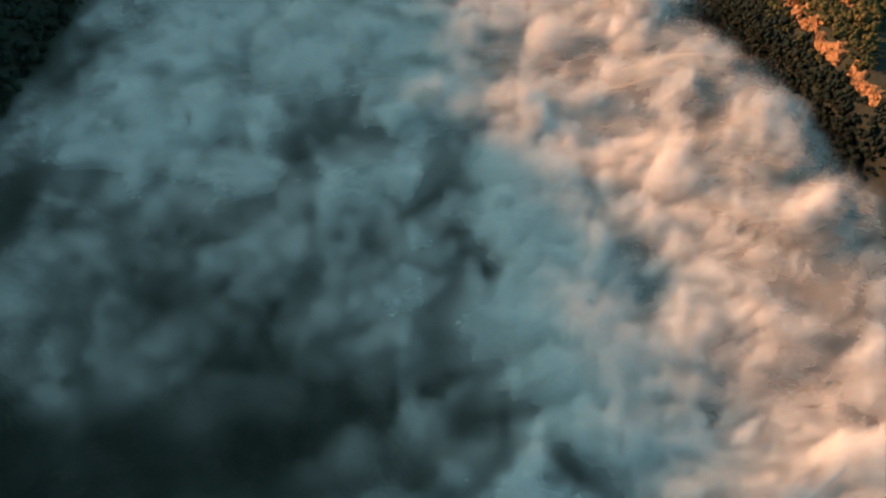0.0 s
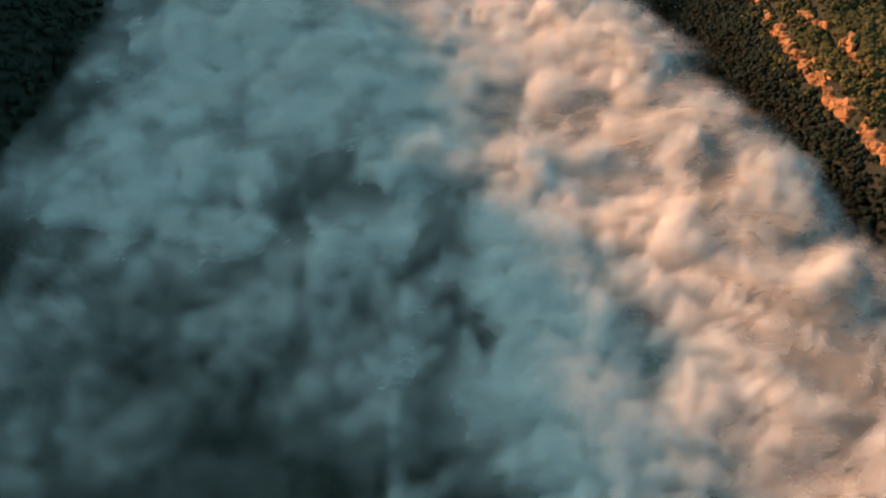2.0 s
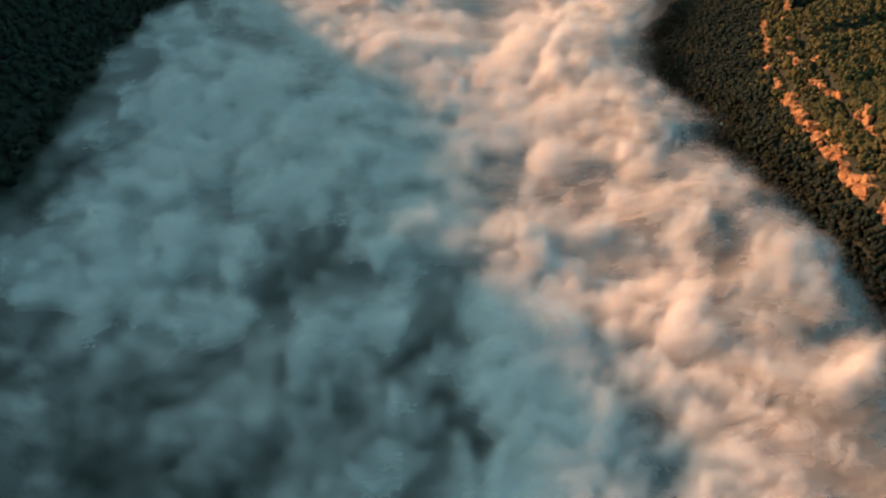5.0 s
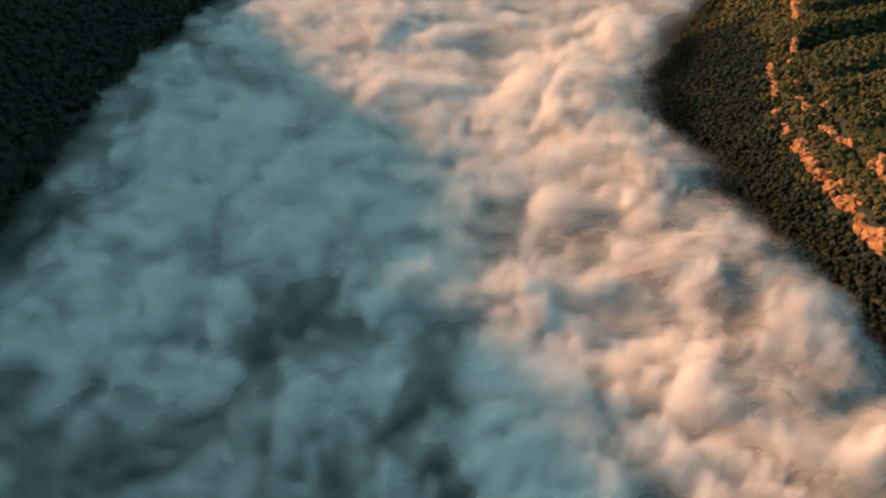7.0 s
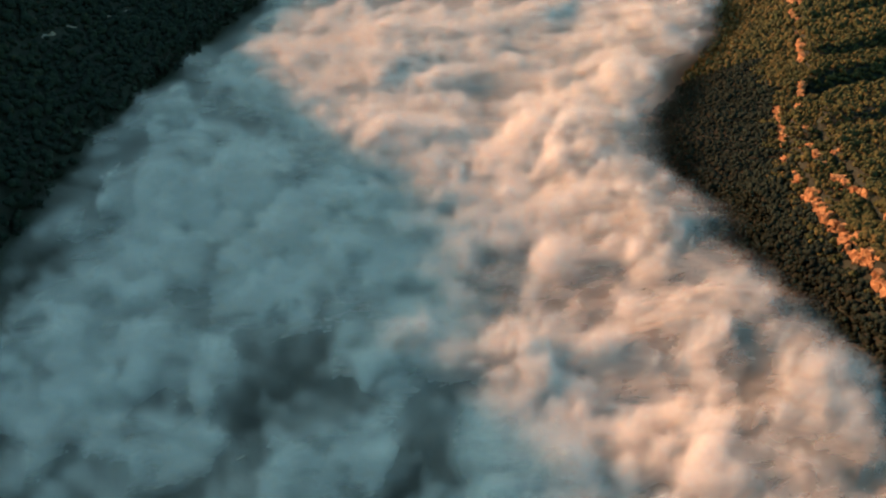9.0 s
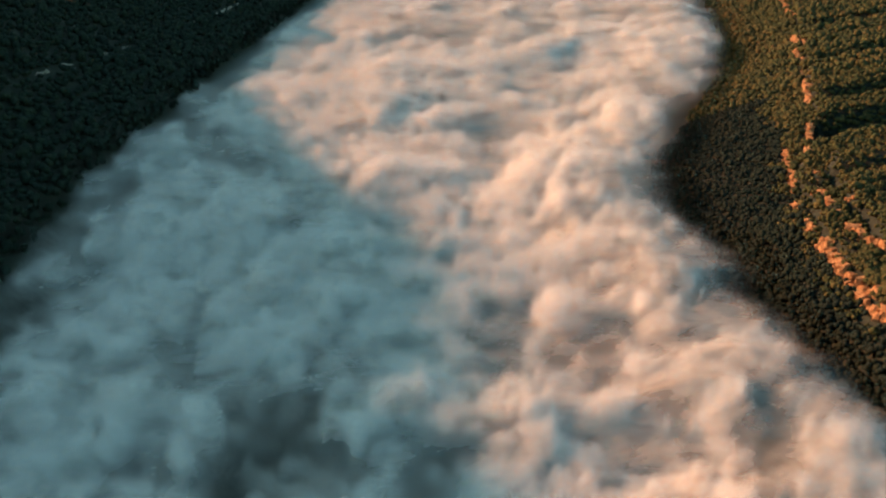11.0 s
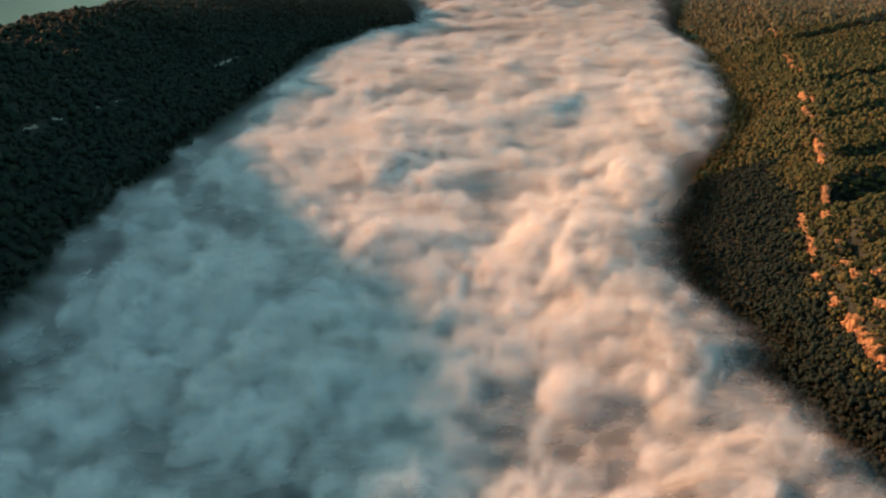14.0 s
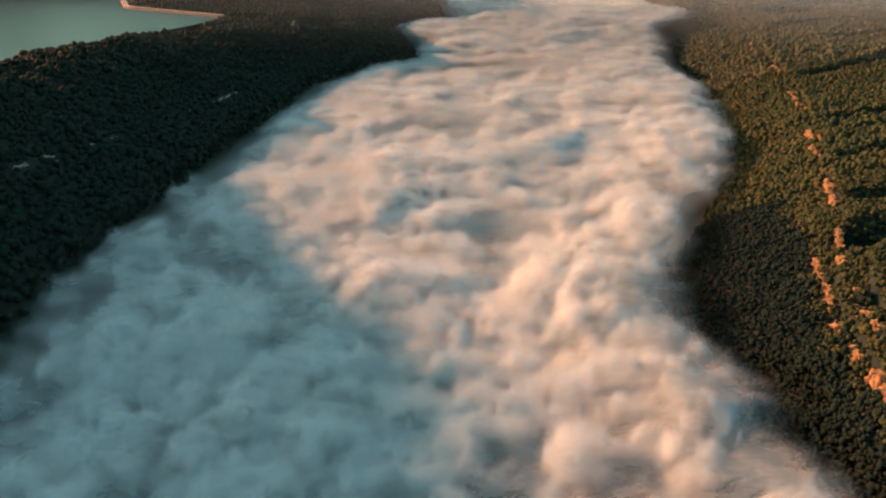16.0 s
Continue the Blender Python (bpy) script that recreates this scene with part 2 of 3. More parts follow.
def fog_material(name, cover, low, high, strands, relief_high=7.0):
    """Soft white vapour: its opacity follows the depth of fog over the sheet, broken up by fine billows and drawn-out wisps."""
    m, nodes, links, bsdf = material(name)
    depth = nodes.new("ShaderNodeAttribute")
    depth.attribute_name = "depth"
    grain = nodes.new("ShaderNodeAttribute")
    grain.attribute_name = "grain"
    puffs = noise_node(nodes, links, 0.034, 6, 0.62, grain.outputs["Vector"], 0.8)
    drawn = nodes.new("ShaderNodeVectorMath")
    drawn.operation = "MULTIPLY"
    drawn.inputs[1].default_value = (0.75, 1.0, 1.0)
    links.new(grain.outputs["Vector"], drawn.inputs[0])
    wisps = noise_node(nodes, links, 0.050, 5, 0.58, drawn.outputs[0], 1.2)
    both = nodes.new("ShaderNodeMath")
    both.operation = "MULTIPLY_ADD"
    links.new(wisps.outputs["Fac"], both.inputs[0])
    both.inputs[1].default_value = 0.5
    links.new(puffs.outputs["Fac"], both.inputs[2])
    rough = nodes.new("ShaderNodeMath")
    rough.operation = "MULTIPLY_ADD"
    links.new(both.outputs[0], rough.inputs[0])
    rough.inputs[1].default_value, rough.inputs[2].default_value = 52.0, -52.0 * 0.75
    total = nodes.new("ShaderNodeMath")
    total.operation = "ADD"
    links.new(rough.outputs[0], total.inputs[0])
    links.new(depth.outputs["Fac"], total.inputs[1])
    thick = nodes.new("ShaderNodeMapRange")
    thick.interpolation_type = "SMOOTHSTEP"
    thick.inputs["From Min"].default_value, thick.inputs["From Max"].default_value = low, high
    thick.inputs["To Min"].default_value, thick.inputs["To Max"].default_value = 0.0, cover
    links.new(total.outputs[0], thick.inputs["Value"])
    rim_fade = nodes.new("ShaderNodeAttribute")
    rim_fade.attribute_name = "rim"
    away = nodes.new("ShaderNodeMath")               # strands: dense along the folds of the drawn-out noise
    away.operation = "ABSOLUTE"
    centred = nodes.new("ShaderNodeMath")
    centred.operation = "SUBTRACT"
    centred.inputs[1].default_value = 0.5
    links.new(wisps.outputs["Fac"], centred.inputs[0])
    links.new(centred.outputs[0], away.inputs[0])
    strand = nodes.new("ShaderNodeMapRange")
    strand.inputs["From Min"].default_value, strand.inputs["From Max"].default_value = 0.0, 0.16
    strand.inputs["To Min"].default_value, strand.inputs["To Max"].default_value = 1 + 0.6 * (1 - strands), strands
    links.new(away.outputs[0], strand.inputs["Value"])
    stranded = nodes.new("ShaderNodeMath")
    stranded.operation = "MULTIPLY"
    links.new(thick.outputs["Result"], stranded.inputs[0])
    links.new(strand.outputs["Result"], stranded.inputs[1])
    opacity = nodes.new("ShaderNodeMath")
    opacity.operation = "MULTIPLY"
    opacity.use_clamp = True
    links.new(stranded.outputs[0], opacity.inputs[0])
    links.new(rim_fade.outputs["Fac"], opacity.inputs[1])
    diffuse = nodes.new("ShaderNodeBsdfDiffuse")
    diffuse.inputs["Color"].default_value = (0.76, 0.76, 0.77, 1)
    relief = nodes.new("ShaderNodeBump")
    relief.inputs["Strength"].default_value, relief.inputs["Distance"].default_value = 0.42, relief_high
    links.new(both.outputs[0], relief.inputs["Height"])
    links.new(relief.outputs["Normal"], diffuse.inputs["Normal"])
    clear = nodes.new("ShaderNodeBsdfTransparent")
    final = nodes.new("ShaderNodeMixShader")
    links.new(opacity.outputs[0], final.inputs["Fac"])
    links.new(clear.outputs[0], final.inputs[1])
    links.new(diffuse.outputs[0], final.inputs[2])
    links.new(final.outputs[0], nodes["Material Output"].inputs["Surface"])
    nodes.remove(bsdf)
    return m


FOG_BODY = fog_material("fog_body", 0.66, -44.0, 40.0, 0.9, 7.0)
FOG_VEIL = fog_material("fog_veil", 0.36, -11.0, 17.0, 0.55)


def water_material():
    m, nodes, links, bsdf = material("lake_water")
    geo = position(nodes)
    n = noise_node(nodes, links, 0.12, 3, 0.6, geo.outputs["Position"])
    bump = nodes.new("ShaderNodeBump")
    bump.inputs["Strength"].default_value, bump.inputs["Distance"].default_value = 0.25, 0.2
    links.new(n.outputs["Fac"], bump.inputs["Height"])
    links.new(bump.outputs["Normal"], bsdf.inputs["Normal"])
    bsdf.inputs["Base Color"].default_value = (0.012, 0.035, 0.036, 1)
    bsdf.inputs["Roughness"].default_value = 0.3
    bsdf.inputs["IOR"].default_value = 1.33
    bsdf.inputs["Specular IOR Level"].default_value = 0.08
    return m


WATER = water_material()

# ---- ground ----
gx = np.concatenate([np.arange(-3400, -1000, 60), np.arange(-1000, -250, 16), np.arange(-250, 300, 40), np.arange(300, 620, 6), np.arange(620, 1500, 13), np.arange(1500, 3700, 45)])
gy = np.concatenate([np.arange(-900, 500, 50), np.arange(500, 1300, 10), np.arange(1300, 2700, 16), np.arange(2700, 5700, 28)])
X, Y = np.meshgrid(gx, gy)
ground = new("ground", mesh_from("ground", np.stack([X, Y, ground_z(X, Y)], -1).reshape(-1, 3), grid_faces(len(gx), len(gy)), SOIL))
tagged(ground, "dark forest floor of a steep wooded river gorge", "ground", kind="structure")

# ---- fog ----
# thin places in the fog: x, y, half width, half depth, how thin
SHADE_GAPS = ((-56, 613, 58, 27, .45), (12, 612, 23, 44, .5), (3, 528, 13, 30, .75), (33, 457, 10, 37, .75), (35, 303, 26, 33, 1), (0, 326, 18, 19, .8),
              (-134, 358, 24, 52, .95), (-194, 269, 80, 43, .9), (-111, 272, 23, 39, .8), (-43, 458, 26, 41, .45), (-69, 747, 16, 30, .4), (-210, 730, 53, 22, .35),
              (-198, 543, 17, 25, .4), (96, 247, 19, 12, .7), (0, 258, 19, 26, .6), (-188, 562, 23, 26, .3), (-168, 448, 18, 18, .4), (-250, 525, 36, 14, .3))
# on the sunlit side, thin places stand in for shaded hollows
SUN_GAPS = ((274, 643, 15, 53, .45), (297, 522, 40, 25, .6), (216, 456, 17, 24, .4), (298, 388, 32, 11, .4), (194, 329, 11, 28, .3), (199, 275, 13, 20, .3),
            (275, 528, 12, 35, .5), (200, 607, 27, 13, .3), (193, 856, 18, 46, .35), (166, 1009, 28, 39, .3), (153, 718, 21, 17, .3), (89, 1320, 25, 70, .6),
            (279, 1101, 39, 39, .4), (406, 1588, 22, 200, .35), (194, 858, 19, 33, .3), (-61, 1042, 55, 15, .3), (254, 1594, 45, 62, .3), (-18, 2076, 106, 86, .35), (233, 3081, 142, 170, .35))
# lobes that stand higher: x, y, half width, half depth, metres
LOBES = ((-40, 1195, 74, 36, 10), (1, 701, 36, 30, 9), (346, 646, 33, 74, 9), (349, 792, 40, 46, 6), (199, 545, 35, 43, 6), (97, 879, 50, 83, 4), (106, 661, 39, 38, 5), (94, 510, 31, 67, 4),
         (-131, 434, 25, 38, 8), (-82, 379, 21, 27, 7), (-93, 518, 23, 47, 5), (280, 447, 35, 26, 7), (185, 386, 36, 28, 6), (-165, 1777, 88, 150, 6), (35, 1771, 224, 90, 6), (585, 1933, 75, 180, 6), (-275, 2652, 102, 200, 6))
rows = list(np.arange(-700, 140, 30.0)) + [150.0]
while rows[-1] < 5500:
    rows.append(rows[-1] + 6.2 + max(0, rows[-1] - 1200) * 0.012)
S, FY = np.meshgrid(np.linspace(-0.07, 1.05, 150), np.array(rows))
FL, FR = curve_at(FOG_LEFT, FY), curve_at(FOG_RIGHT, FY)
FX = FL + (FR - FL) * S
UP = np.maximum(FY - 1000, 0)                        # broader, longer billows up the gorge
AX, AY = FX / (1 + UP / 1300), np.minimum(FY, 1000) + 620 * np.log(1 + UP / 620)
FAR = fade(900, 2300, FY)
WX = AX + 55 * fractal(AX, AY, 170, 3, 50)
WY = AY + 55 * fractal(AX, AY, 170, 3, 60)
# broad swells of the fog top, and the billows that stand on it: rounded heads with creases between
SWELL = sum(a * (np.sqrt(gradient_noise(0.6 * WX / size, 1.25 * WY / size, 71 + k) ** 2 + 0.02) * 2 - 0.75) for k, (size, a) in enumerate(((270, 8), (130, 6))))


def heads(u, v, seed):
    return sum(a * (np.sqrt(gradient_noise(u / size, v / size, seed + k) ** 2 + 0.006) * 2 - 0.48) for k, (size, a) in enumerate(((105, 4.5), (52, 5), (26, 5 - 2.5 * FAR), (14, 3.2 - 2.2 * FAR))))


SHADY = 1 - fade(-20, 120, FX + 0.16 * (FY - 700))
ALONG, ACROSS = 0.62 * WX + 0.78 * WY, 0.78 * WX - 0.62 * WY
BILLOW = (1 - SHADY) * heads(0.75 * WX, 1.45 * WY, 80) + 0.75 * SHADY * heads(0.55 * ALONG, 1.5 * ACROSS, 180)
BILLOW = BILLOW + 4 * fractal(WX, WY, 85, 5, 130, 0.62)
EDGE = np.minimum((FX - FL + 66) / 205, (FR - FX + 20) / (75 + 0.03 * UP)) + 0.22 * fractal(AX, AY, 110, 3, 90)
TX, TY = WX + 34 * fractal(WX, WY, 70, 3, 152), WY + 34 * fractal(WX, WY, 70, 3, 156)
CURLS = np.clip(0.16 + 1.05 * fractal(0.6 * ALONG + 0.5 * TX, 1.2 * ACROSS + 0.3 * TY, 110, 4, 145, 0.52), 0, 1)
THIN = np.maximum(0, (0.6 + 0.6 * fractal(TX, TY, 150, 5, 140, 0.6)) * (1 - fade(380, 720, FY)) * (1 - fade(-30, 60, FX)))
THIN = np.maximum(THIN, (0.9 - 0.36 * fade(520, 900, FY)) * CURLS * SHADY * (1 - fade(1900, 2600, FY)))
# near sunlit fog is thinned too, standing in for partly blocked sun
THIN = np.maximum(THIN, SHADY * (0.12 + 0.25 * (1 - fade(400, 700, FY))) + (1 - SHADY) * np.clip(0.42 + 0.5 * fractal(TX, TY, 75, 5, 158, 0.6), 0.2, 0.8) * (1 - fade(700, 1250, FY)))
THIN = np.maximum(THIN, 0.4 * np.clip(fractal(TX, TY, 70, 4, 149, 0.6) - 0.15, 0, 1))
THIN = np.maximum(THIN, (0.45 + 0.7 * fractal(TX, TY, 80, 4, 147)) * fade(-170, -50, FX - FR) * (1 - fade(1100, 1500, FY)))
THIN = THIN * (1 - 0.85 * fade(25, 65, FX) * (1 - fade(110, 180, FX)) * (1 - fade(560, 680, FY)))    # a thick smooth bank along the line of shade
# long bands across the gorge where the upper veils part and the shaded fog below shows
BANDS = np.clip(1.5 * fractal(0.36 * WX, 1.25 * WY, 120, 4, 220, 0.6) - 0.05, 0, 1) * (1 - SHADY) * fade(500, 900, FY) * (1 - 0.45 * fade(1300, 2000, FY))
GX, GY = FX + 20 * fractal(FX, FY, 60, 4, 160), FY + 20 * fractal(FX, FY, 60, 4, 165)
for x0, y0, rx, ry, much in SHADE_GAPS + SUN_GAPS:
    THIN = np.maximum(THIN, min(1, 1.4 * much) * np.exp(-((GX - x0) / (1.5 * rx)) ** 2 - ((GY - y0) / (1.5 * ry)) ** 2))
for x0, y0, rx, ry, high in LOBES:
    BILLOW = BILLOW + high * np.exp(-((GX - x0) / rx) ** 2 - ((GY - y0) / ry) ** 2)
NEAR = 1 - 0.93 * (1 - fade(190, 600, FY + 130 * fractal(TX, TY, 150, 4, 150))) * (1 - fade(-110, 70, FX + 60 * fractal(TX, TY, 90, 4, 151)))
FOG_TOP = fog_z(FX, FY) + SWELL - 5


def fog_sheet(name, lift, mat):
    """One sheet of the fog, lift metres over its mean top, with the depth of fog that lies over it."""
    over = BILLOW - lift if lift > -9 else 0.6 * BILLOW + 16
    if lift > -9:
        over = over - 11 * BANDS
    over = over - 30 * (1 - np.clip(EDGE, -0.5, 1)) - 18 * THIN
    z = FOG_TOP + lift + 0.25 * BILLOW
    faces = grid_faces(S.shape[1], S.shape[0])
    keep = (over.ravel()[faces].max(1) > (-40 if lift > -9 else -80)) & (EDGE.ravel()[faces].max(1) > -0.02)
    faces = faces[keep]
    used, index = np.unique(faces, return_inverse=True)
    verts = np.stack([FX, FY, z], -1).reshape(-1, 3)[used]
    me = mesh_from(name, verts, index.reshape(-1, 4), mat)
    at = me.attributes.new("depth", "FLOAT", "POINT")
    at.data.foreach_set("value", over.ravel()[used].astype(np.float32))
    at = me.attributes.new("rim", "FLOAT", "POINT")
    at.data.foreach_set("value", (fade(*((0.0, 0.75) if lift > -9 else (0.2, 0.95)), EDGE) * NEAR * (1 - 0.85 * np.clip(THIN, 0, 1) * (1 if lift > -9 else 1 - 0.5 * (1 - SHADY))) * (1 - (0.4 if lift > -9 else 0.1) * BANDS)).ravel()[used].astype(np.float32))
    at = me.attributes.new("grain", "FLOAT_VECTOR", "POINT")
    at.data.foreach_set("vector", np.stack([0.8 * AX + 0.25 * AY, 1.15 * AY - 0.2 * AX, z * 0.5], -1).reshape(-1, 3)[used].astype(np.float32).ravel())
    return new(name, me)


fog = tagged(fog_sheet("fog", -14, FOG_BODY), "thick billowing morning fog filling the gorge", "fog", kind="stuff")
for lift in (-8, -5.5, -3, -0.5, 2, 4.5, 7, 10, 13.5, 18):
    layer = fog_sheet("fog_veil", lift, FOG_VEIL)
    layer.parent = fog
    tagged(layer, "thin drifting layer of the fog", kind="stuff")

# ---- thin haze over the far country ----
def haze_material():
    m, nodes, links, bsdf = material("haze")
    dens = nodes.new("ShaderNodeAttribute")
    dens.attribute_name = "depth"
    n = noise_node(nodes, links, 0.0015, 3, 0.5, position(nodes).outputs["Position"])
    amount = nodes.new("ShaderNodeMath")
    amount.operation = "MULTIPLY"
    links.new(n.outputs["Fac"], amount.inputs[0])
    links.new(dens.outputs["Fac"], amount.inputs[1])
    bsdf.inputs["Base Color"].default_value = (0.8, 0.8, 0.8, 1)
    bsdf.inputs["Roughness"].default_value = 1.0
    bsdf.inputs["Specular IOR Level"].default_value = 0.0
    links.new(amount.outputs[0], bsdf.inputs["Alpha"])
    return m


HAZE = haze_material()
hx, hy = np.arange(-3300, 3500, 200.0), np.arange(1500, 5200, 200.0)
HX, HY = np.meshgrid(hx, hy)
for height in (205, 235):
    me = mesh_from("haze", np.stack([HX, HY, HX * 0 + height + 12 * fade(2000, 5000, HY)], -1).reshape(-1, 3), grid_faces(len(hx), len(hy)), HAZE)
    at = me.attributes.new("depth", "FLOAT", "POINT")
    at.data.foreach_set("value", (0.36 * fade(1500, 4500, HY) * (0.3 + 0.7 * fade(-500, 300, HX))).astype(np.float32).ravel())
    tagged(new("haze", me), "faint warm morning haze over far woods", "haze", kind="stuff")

# ---- reservoir and its dam ----
DAM = ((-860, 3404), (-1373, 3742), (-1640, 4356))
shore = [(-1080, 1950), (-1000, 2500), (-880, 3100)] + list(DAM) + [(-1900, 4700), (-3390, 4700), (-3390, 1950)]
bm = bmesh.new()
bm.faces.new([bm.verts.new((x, y, 110)) for x, y in shore])
bmesh.ops.triangulate(bm, faces=bm.faces[:])
bmesh.ops.recalc_face_normals(bm, faces=bm.faces[:])
if bm.faces[:][0].normal.z < 0:
    bmesh.ops.reverse_faces(bm, faces=bm.faces[:])
lake = new("water", bpy.data.meshes.new("water"))
bm.to_mesh(lake.data)
bm.free()
lake.data.materials.append(WATER)
tagged(lake, "calm grey-green reservoir behind the wooded ridge", "lake", kind="structure")


def simple_material(name, dark, light, scale, rough=0.9):
    m, nodes, links, bsdf = material(name)
    geo = position(nodes)
    n = noise_node(nodes, links, scale, 5, 0.65, geo.outputs["Position"])
    col = ramp(nodes, links, n.outputs["Fac"], ((0.3, dark), (0.7, light)))
    links.new(col.outputs["Color"], bsdf.inputs["Base Color"])
    bsdf.inputs["Roughness"].default_value = rough
    return m


RIPRAP = simple_material("riprap", (0.10, 0.055, 0.04), (0.26, 0.15, 0.11), 0.4)
CONCRETE = simple_material("pale_concrete", (0.42, 0.36, 0.31), (0.58, 0.52, 0.46), 0.15)
BARK = simple_material("bark", (0.05, 0.04, 0.03), (0.12, 0.10, 0.08), 2.0)


def ribbon(section, line):
    """A bmesh swept along a plan line; the section is offsets and heights, listed right to left."""
    bm = bmesh.new()
    rings = []
    for i, (x, y) in enumerate(line):
        p, q = Vector(line[max(i - 1, 0)]), Vector(line[min(i + 1, len(line) - 1)])
        d = (q - p).normalized()
        n = Vector((d.y, -d.x))
        rings.append([bm.verts.new((x + n.x * o, y + n.y * o, z)) for o, z in section])
    k = len(section)
    for a, b in zip(rings, rings[1:]):
        for j in range(k):
            bm.faces.new((a[j], a[(j + 1) % k], b[(j + 1) % k], b[j]))
    bm.faces.new(rings[0][::-1])
    bm.faces.new(rings[-1])
    bmesh.ops.recalc_face_normals(bm, faces=bm.faces[:])
    return bm


def rounded(points, steps=9):
    """The plan line with its corners cut to curves."""
    out = [points[0]]
    for a, b, c in zip(points, points[1:], points[2:]):
        a, b, c = Vector(a), Vector(b), Vector(c)
        p, q = b + (a - b).normalized() * 70, b + (c - b).normalized() * 70
        out += [tuple(p.lerp(b, t).lerp(b.lerp(q, t), t)) for t in np.linspace(0, 1, steps)]
    return out + [points[-1]]


dam = tagged(new("dam"), "long rock-faced earth dam with a pale crest road", "dam")
line = rounded(DAM)
part("embankment", ribbon([(40, 92), (7, 118), (-7, 118), (-40, 92)], line), RIPRAP, dam, "reddish-brown rock facing")
part("crest_road", ribbon([(6.5, 118.0), (6.5, 118.8), (-6.5, 118.8), (-6.5, 118.0)], line), CONCRETE, dam, "pale crest road")
part("parapet", ribbon([(-5.6, 118.8), (-5.6, 121.0), (-6.4, 121.0), (-6.4, 118.8)], line), CONCRETE, dam, "low pale parapet wall")

# ---- rock outcrops ----
rng = np.random.RandomState(7)


def rock_block(seed):
    """A fractured block about 1 x 1 x 1, standing on z = 0, with ledges and broken edges."""
    bm = bmesh.new()
    bmesh.ops.create_cube(bm, size=1)
    bmesh.ops.subdivide_edges(bm, edges=bm.edges[:], cuts=2, use_grid_fill=True)
    for v in bm.verts:
        c = v.co
        ledge = 0.10 * math.floor((c.z + 0.5) * 3.2 + noise.noise(Vector((seed, c.z, 2)))) / 3
        off = noise.noise_vector(c * 1.7 + Vector((seed * 7.3, seed, 0))) * 0.34 + noise.noise_vector(c * 5.1 + Vector((seed, 3, seed * 2.7))) * 0.20
        v.co = Vector((c.x * (1.05 - ledge * 1.6) + off.x, c.y * (1.05 - ledge) + off.y, c.z + 0.5 + off.z * 0.5))
    me = bpy.data.meshes.new("rock_block")
    bm.to_mesh(me)
    bm.free()
    return me


BLOCKS = {m: [] for m in (SANDSTONE, PALE_ROCK)}
for m in BLOCKS:
    for k in range(7):
        BLOCKS[m].append(rock_block(k + 1))
        BLOCKS[m][-1].materials.append(m)


def rock_outcrop(x0, y0, x1, y1, high, mat, label, group):
    """A broken line of rock from one end to the other, of separate blocks bedded in the slope."""
    cx, cy = (x0 + x1) / 2, (y0 + y1) / 2
    base = float(ground_z(cx, cy))
    thing = tagged(new("rock_outcrop"), label, "rock outcrop", group)
    thing.location = (cx, cy, base)
    length = math.hypot(x1 - x0, y1 - y0)
    count = max(2, int(length / (high * 0.32)))
    turn = math.atan2(y1 - y0, x1 - x0)
    for i in range(count):
        for tier in range(2 if high > 7 else 1):
            s = (i + 0.5 + rng.uniform(-0.25, 0.25)) / count
            px, py = x0 + (x1 - x0) * s, y0 + (y1 - y0) * s
            nx, ny = math.sin(turn), -math.cos(turn)
            side = rng.uniform(-1.6, 1.6) + (tier * 2.2 if nx > 0 else -tier * 2.2)
            px, py = px + nx * side, py + ny * side
            z = float(ground_z(px, py)) - 1.2
            wide, tall = length / count * rng.uniform(0.8, 1.9), 0.85 * high * rng.uniform(0.35, 1.15) * (0.75 if tier == 0 else 1.0)
            ob = new("rock_block", BLOCKS[mat][rng.randint(7)])
            ob.parent = thing
            ob.matrix_basis = Matrix.Translation((px - cx, py - cy, z - base)) @ Euler((rng.uniform(-.25, .25), rng.uniform(-.25, .25), turn + rng.uniform(-.6, .6))).to_matrix().to_4x4() @ Matrix.Diagonal((wide, high * rng.uniform(0.35, 0.65), tall, 1))
    return thing


RIM_ROCKS = ((496, 1208, 440, 1036, 9), (430, 1012, 425, 988, 9), (415, 950, 412, 920, 10), (411, 902, 405, 856, 13), (405, 850, 405, 818, 14), (406, 812, 405, 780, 13),
             (402, 776, 407, 742, 11), (403, 734, 403, 718, 11), (403, 712, 404, 678, 14), (404, 660, 406, 600, 12),
             (556, 1285, 528, 1205, 10), (514, 1180, 486, 1120, 10), (462, 1046, 461, 1030, 8), (456, 1024, 441, 970, 11), (438, 958, 434, 922, 11),
             (434, 905, 436, 870, 13), (436, 866, 440, 838, 12), (439, 795, 437, 752, 10), (455, 958, 455, 938, 6),
             (1205, 3440, 1160, 3270, 15), (1050, 2800, 1020, 2660, 18), (925, 2350, 890, 2220, 13), (880, 2195, 862, 2100, 13), (776, 1890, 748, 1800, 14),
             (724, 1745, 690, 1640, 14), (674, 1595, 660, 1552, 11), (650, 1522, 620, 1440, 14), (610, 1415, 594, 1375, 13), (760, 1802, 735, 1730, 6), (690, 1590, 676, 1530, 6))
for x0, y0, x1, y1, high in RIM_ROCKS:
    rock_outcrop(x0, y0, x1, y1, high * 1.1, SANDSTONE, "weathered sandstone outcrop glowing orange along the wooded rim", "sandstone outcrops on the rim")
